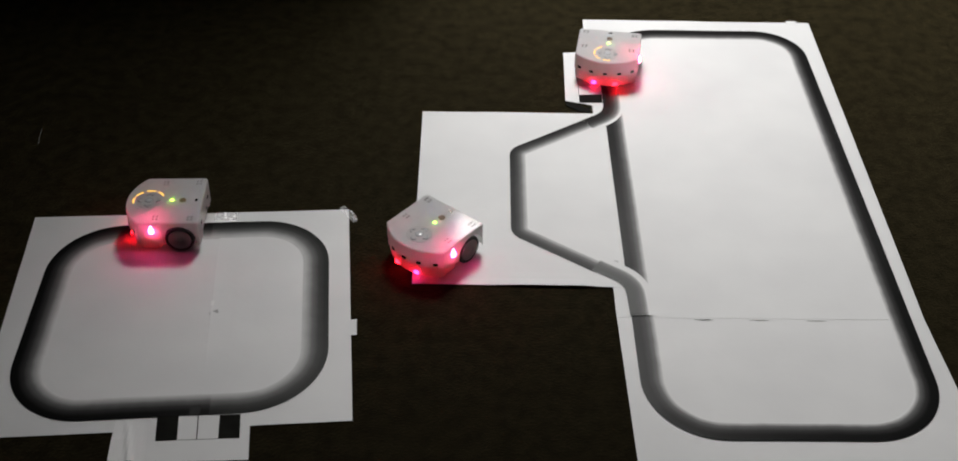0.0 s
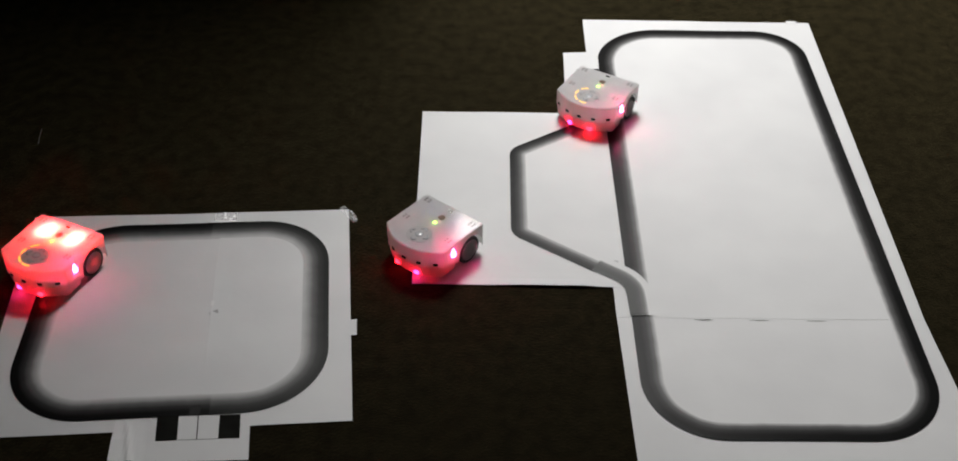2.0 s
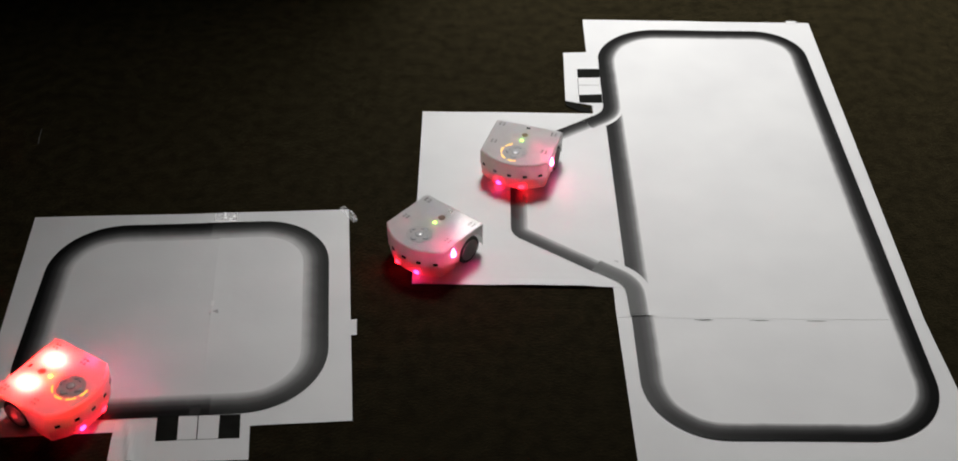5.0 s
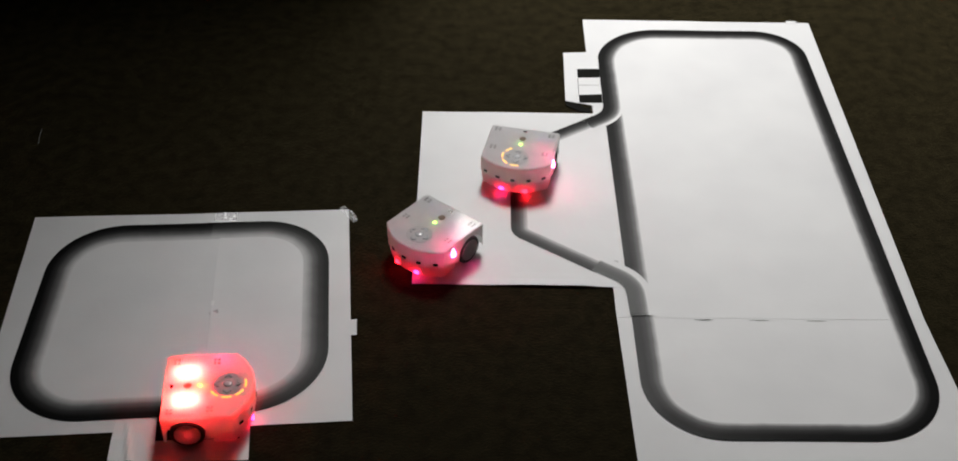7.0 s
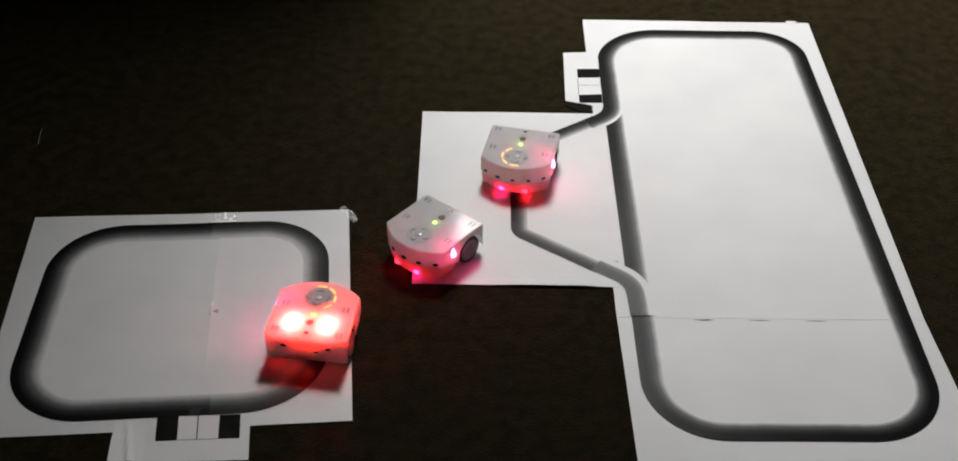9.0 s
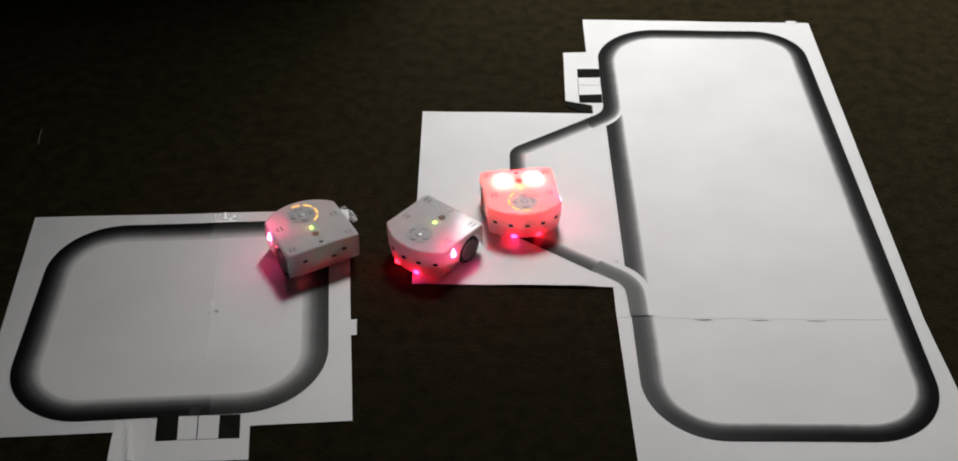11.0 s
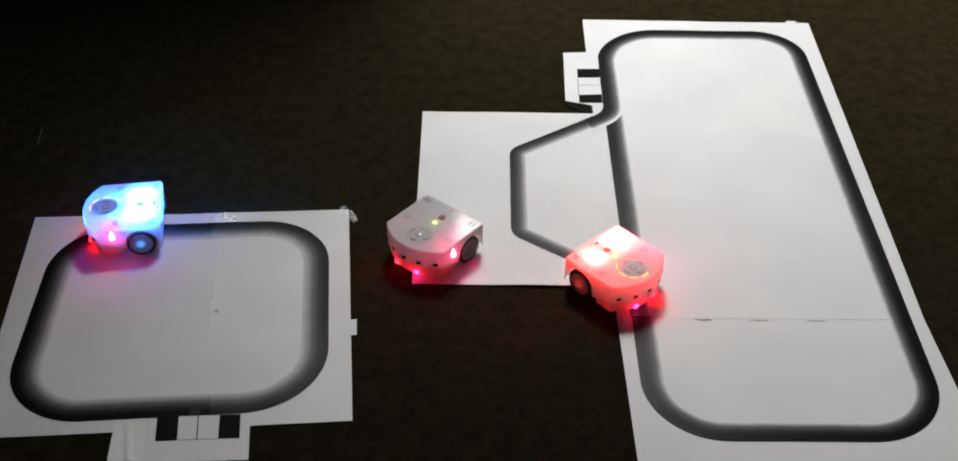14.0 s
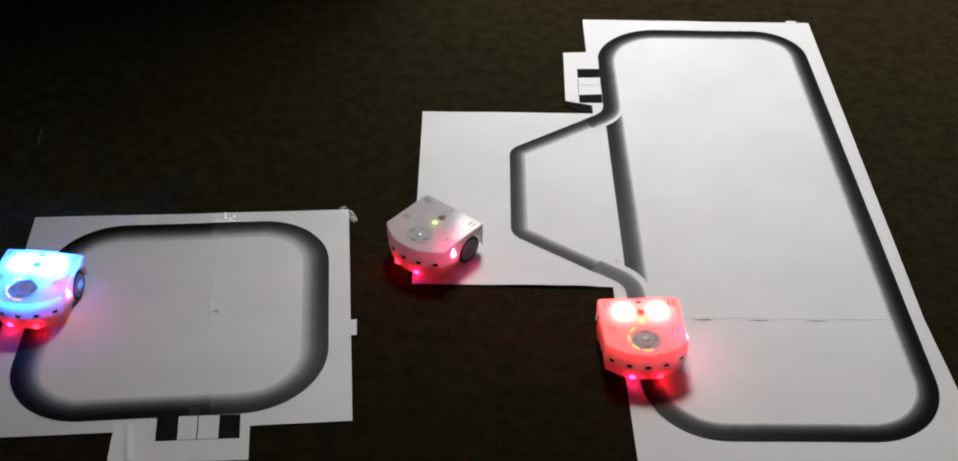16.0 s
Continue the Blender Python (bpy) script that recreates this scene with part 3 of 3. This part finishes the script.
    # green block added under the cover to give the power light a halo
    part("inner_light", box_bm(-0.002, 0.003, 0.0125, 0.0175, TOP - 0.005, TOP - 0.003), GLOW_GREEN, robot)
    smooth(part("plug", turned_bm([(0.0050, TOP + 0.0001), (0.0052, TOP + 0.0005), (0.0046, TOP + 0.0009), (0.0030, TOP + 0.0004)], origin=(0, -0.0005, 0), n=24), SCREW, robot, "round brown plug"))
    part("rear_slot", box_bm(-0.0030, 0.0030, -0.0218, -0.0188, TOP - 0.002, TOP + 0.0003), SENSOR, robot)
    for cx, cy in ((0.0430, -0.0190), (-0.0430, -0.0170), (0.0415, 0.0300), (-0.0410, 0.0330)):
        for k in range(4):
            a = radians(45 + 90 * k)
            o = (cx + 0.0044 * math.cos(a), cy + 0.0036 * math.sin(a), 0)
            hole = part("stud_hole", turned_bm([(0.0012, TOP + 0.0001), (0.0012, TOP + 0.0004)], origin=o, n=10), HOLE, robot)
            smooth(part("rim", turned_bm([(0.0012, TOP - 0.0004), (0.0012, TOP + 0.0005), (0.0015, TOP + 0.0007), (0.0019, TOP + 0.0002), (0.0019, TOP - 0.0004)], origin=o, n=12, ring=True), SHELL, hole), 80)
    # distance sensors in nose and rear
    sag = NOSE - SHOULDER
    r = (HALF * HALF + sag * sag) / (2 * sag)
    for i in range(5):
        a = radians(-38 + 19 * i)
        bm = box_bm(-0.0034, 0.0034, -0.003, 0.0006, -0.0022, 0.0022, 0.0004)
        bmesh.ops.transform(bm, verts=bm.verts, matrix=Matrix.Translation((r * math.sin(a), NOSE - r + r * math.cos(a), 0.0315)) @ Matrix.Rotation(-a, 4, "Z"))
        part("distance_sensor", bm, SENSOR, robot, "small black sensor window")
    for x in (-0.030, 0.030):
        part("distance_sensor", box_bm(x - 0.0035, x + 0.0035, REAR - 0.0006, REAR + 0.003, 0.0335, 0.0375, 0.0004), SENSOR, robot, "small black sensor window")
    part("charging_port", box_bm(0.010, 0.0165, REAR - 0.0005, REAR + 0.003, 0.027, 0.030, 0.0003), SENSOR, robot)
    # ground lights under the nose, lamps at the left shoulder
    for x, m, lab, k in ((0.0180 * violet_side, GLOW_VIOLET, "small violet light", 1.05), (-0.0180 * violet_side, GLOW_FRONT, "small red light", 1.2)):
        bm = turned_bm([(0.0012 * k, -0.003 * k), (0.0030 * k, -0.002 * k), (0.0034 * k, 0.0), (0.0030 * k, 0.002 * k), (0.0012 * k, 0.003 * k)], n=14)
        bmesh.ops.transform(bm, verts=bm.verts, matrix=Matrix.Translation((x, 0.0766, 0.0098)) @ Matrix.Diagonal((1.25, 0.45, 1.0, 1)))
        smooth(part("nose_light", bm, m, robot, lab))
        part("inner_light", box_bm(x - 0.005, x + 0.005, 0.0705, 0.073, 0.008, 0.013), GLOW_INNER, robot)
    smooth(part("side_light", turned_bm([(0.0012, -0.0070), (0.0033, -0.0048), (0.0036, -0.001), (0.0020, 0.0035), (0.0009, 0.0070)], origin=(-0.0552, 0.0385, 0.0415), n=14), GLOW_MAGENTA, robot, "bright magenta light"))
    part("inner_light", box_bm(-0.0490, -0.0450, 0.034, 0.040, 0.028, 0.032), GLOW_SHOULDER, robot)
    return robot


track_robot = tagged(build_robot(True), "white plastic two-wheeled robot whose cover glows red, then blue", "robot", "toy robots")
bypass_robot = tagged(copy_thing(track_robot, pose(0, 0, 0)), "white plastic two-wheeled robot whose cover turns glowing red", "robot", "toy robots")
parked_robot = tagged(build_robot(False, -1), "white plastic two-wheeled robot parked half on paper, cover mostly unlit", "robot", "toy robots")

# ------------------------------------------------------------------ what moves
GROUND = 0.0024

# seconds, place of the wheel axle on the floor, heading in degrees
TRACK_ROWS = [
    (0.0, -0.4368, 1.4850, 92.0), (0.5, -0.4840, 1.4780, 96.0), (1.0, -0.5285, 1.4660, 108.5), (1.5, -0.5685, 1.4380, 131.1),
    (2.0, -0.5960, 1.4000, 156.0), (2.5, -0.6075, 1.3526, 172.5), (3.0, -0.6115, 1.3020, 178.2), (3.5, -0.6096, 1.2535, 183.0),
    (4.0, -0.6038, 1.2048, 194.6), (4.2, -0.5980, 1.1852, 203.4), (4.7, -0.5700, 1.1480, 226.0), (5.2, -0.5290, 1.1230, 248.0),
    (5.7, -0.4820, 1.1115, 263.0), (6.3, -0.4258, 1.1081, 271.0), (6.5, -0.4071, 1.1086, 271.3), (7.0, -0.3592, 1.1105, 275.0),
    (7.5, -0.3111, 1.1185, 286.9), (8.0, -0.2671, 1.1415, 307.5), (8.5, -0.2336, 1.1802, 335.5), (9.0, -0.2205, 1.2285, 352.5),
    (9.2, -0.2186, 1.2340, 355.5), (9.7, -0.2165, 1.2800, 362.0), (10.2, -0.2170, 1.3290, 368.0), (10.7, -0.2215, 1.3780, 379.0),
    (11.3, -0.2506, 1.4394, 403.3), (11.5, -0.2641, 1.4495, 412.7), (12.0, -0.3075, 1.4730, 435.0), (12.5, -0.3530, 1.4790, 447.0),
    (13.0, -0.4010, 1.4802, 451.5), (13.5, -0.4501, 1.4796, 452.5), (14.0, -0.4970, 1.4741, 459.1), (14.5, -0.5400, 1.4590, 474.0),
    (15.0, -0.5765, 1.4260, 496.0), (15.5, -0.5986, 1.3850, 519.5), (15.8, -0.6065, 1.3550, 530.5), (16.0, -0.6089, 1.3353, 534.3),
]
BYPASS_ROWS = [
    (0.0, 0.2250, 1.9630, 171.5), (0.5, 0.2214, 1.9326, 175.0), (1.0, 0.2185, 1.8990, 176.0), (1.5, 0.2135, 1.8576, 170.0),
    (2.0, 0.2030, 1.8225, 149.5), (2.5, 0.1836, 1.7997, 138.3), (3.0, 0.1595, 1.7783, 133.2), (3.5, 0.1345, 1.7560, 132.0),
    (4.0, 0.1085, 1.7300, 134.0), (4.5, 0.0850, 1.6990, 146.0), (5.1, 0.0685, 1.6590, 165.0), (5.3, 0.0667, 1.6539, 168.4),
    (9.4, 0.0667, 1.6539, 168.4), (9.9, 0.0600, 1.6230, 176.5), (10.4, 0.0575, 1.5850, 181.0), (10.9, 0.0580, 1.5510, 187.0),
    (11.3, 0.0618, 1.5225, 196.4), (11.5, 0.0656, 1.5095, 203.2), (12.0, 0.0815, 1.4790, 217.5), (12.5, 0.1050, 1.4522, 223.5),
    (13.0, 0.1300, 1.4285, 231.0), (13.5, 0.1568, 1.4064, 235.5), (14.0, 0.1810, 1.3846, 223.5), (14.5, 0.1955, 1.3600, 207.5),
    (15.0, 0.2056, 1.3270, 193.8), (15.5, 0.2120, 1.2911, 187.8), (15.8, 0.2152, 1.2710, 184.8), (16.0, 0.2170, 1.2565, 183.4),
]
# seconds, turn of the lamp drums in degrees: 0 unlit, 120 red, -120 blue
TRACK_LAMPS = [(0.0, 0), (1.134, 0), (1.167, 60), (1.2, 120), (9.134, 120), (9.167, 60), (9.2, 0), (11.634, 0), (11.667, -60), (11.7, -120), (16.0, -120)]
BYPASS_LAMPS = [(0.0, 0), (9.134, 0), (9.167, 60), (9.2, 120), (16.0, 120)]
PARKED_LAMPS = [(0.0, 0), (9.034, 0), (9.067, 60), (9.1, 120), (9.3, 120), (9.334, 60), (9.367, 0), (16.0, 0)]


def parts_named(robot, name):
    return [o for o in robot.children if o.name.split(".")[0] == name]


def roll_rows(rows, side):
    """How a wheel has turned at each time, from the way its side of the robot has gone."""
    out, turn = [], 0.0
    for i, (t, x, y, h) in enumerate(rows):
        if i:
            t0, x0, y0, h0 = rows[i - 1]
            way = math.hypot(x - x0, y - y0) + side * 0.0475 * radians(h - h0)
            n = max(1, int(abs(way / WHEEL_R) / radians(60)) + 1)
            for j in range(1, n + 1):
                out.append((t0 + (t - t0) * j / n, turn - math.degrees(way / WHEEL_R) * j / n))
            turn = out[-1][1]
        else:
            out.append((t, 0.0))
    return out


def drive(robot, rows, lamps):
    walk(robot, [(t, pose(x, y, GROUND, 0, 0, h)) for t, x, y, h in rows])
    for wheel in parts_named(robot, "wheel"):
        side = 1 if wheel.location.x > 0 else -1
        walk(wheel, [(t, pose(side * 0.0475, 0, AXLE, a)) for t, a in roll_rows(rows, side)])
    blink(robot, lamps)


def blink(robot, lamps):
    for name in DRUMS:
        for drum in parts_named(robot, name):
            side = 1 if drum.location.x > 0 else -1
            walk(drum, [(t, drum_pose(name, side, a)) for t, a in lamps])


def motions():
    drive(track_robot, TRACK_ROWS, TRACK_LAMPS)
    drive(bypass_robot, BYPASS_ROWS, BYPASS_LAMPS)
    parked_robot.matrix_basis = pose(-0.0545, 1.4523, GROUND, 0, 0, 140.8)
    blink(parked_robot, PARKED_LAMPS)


motions()
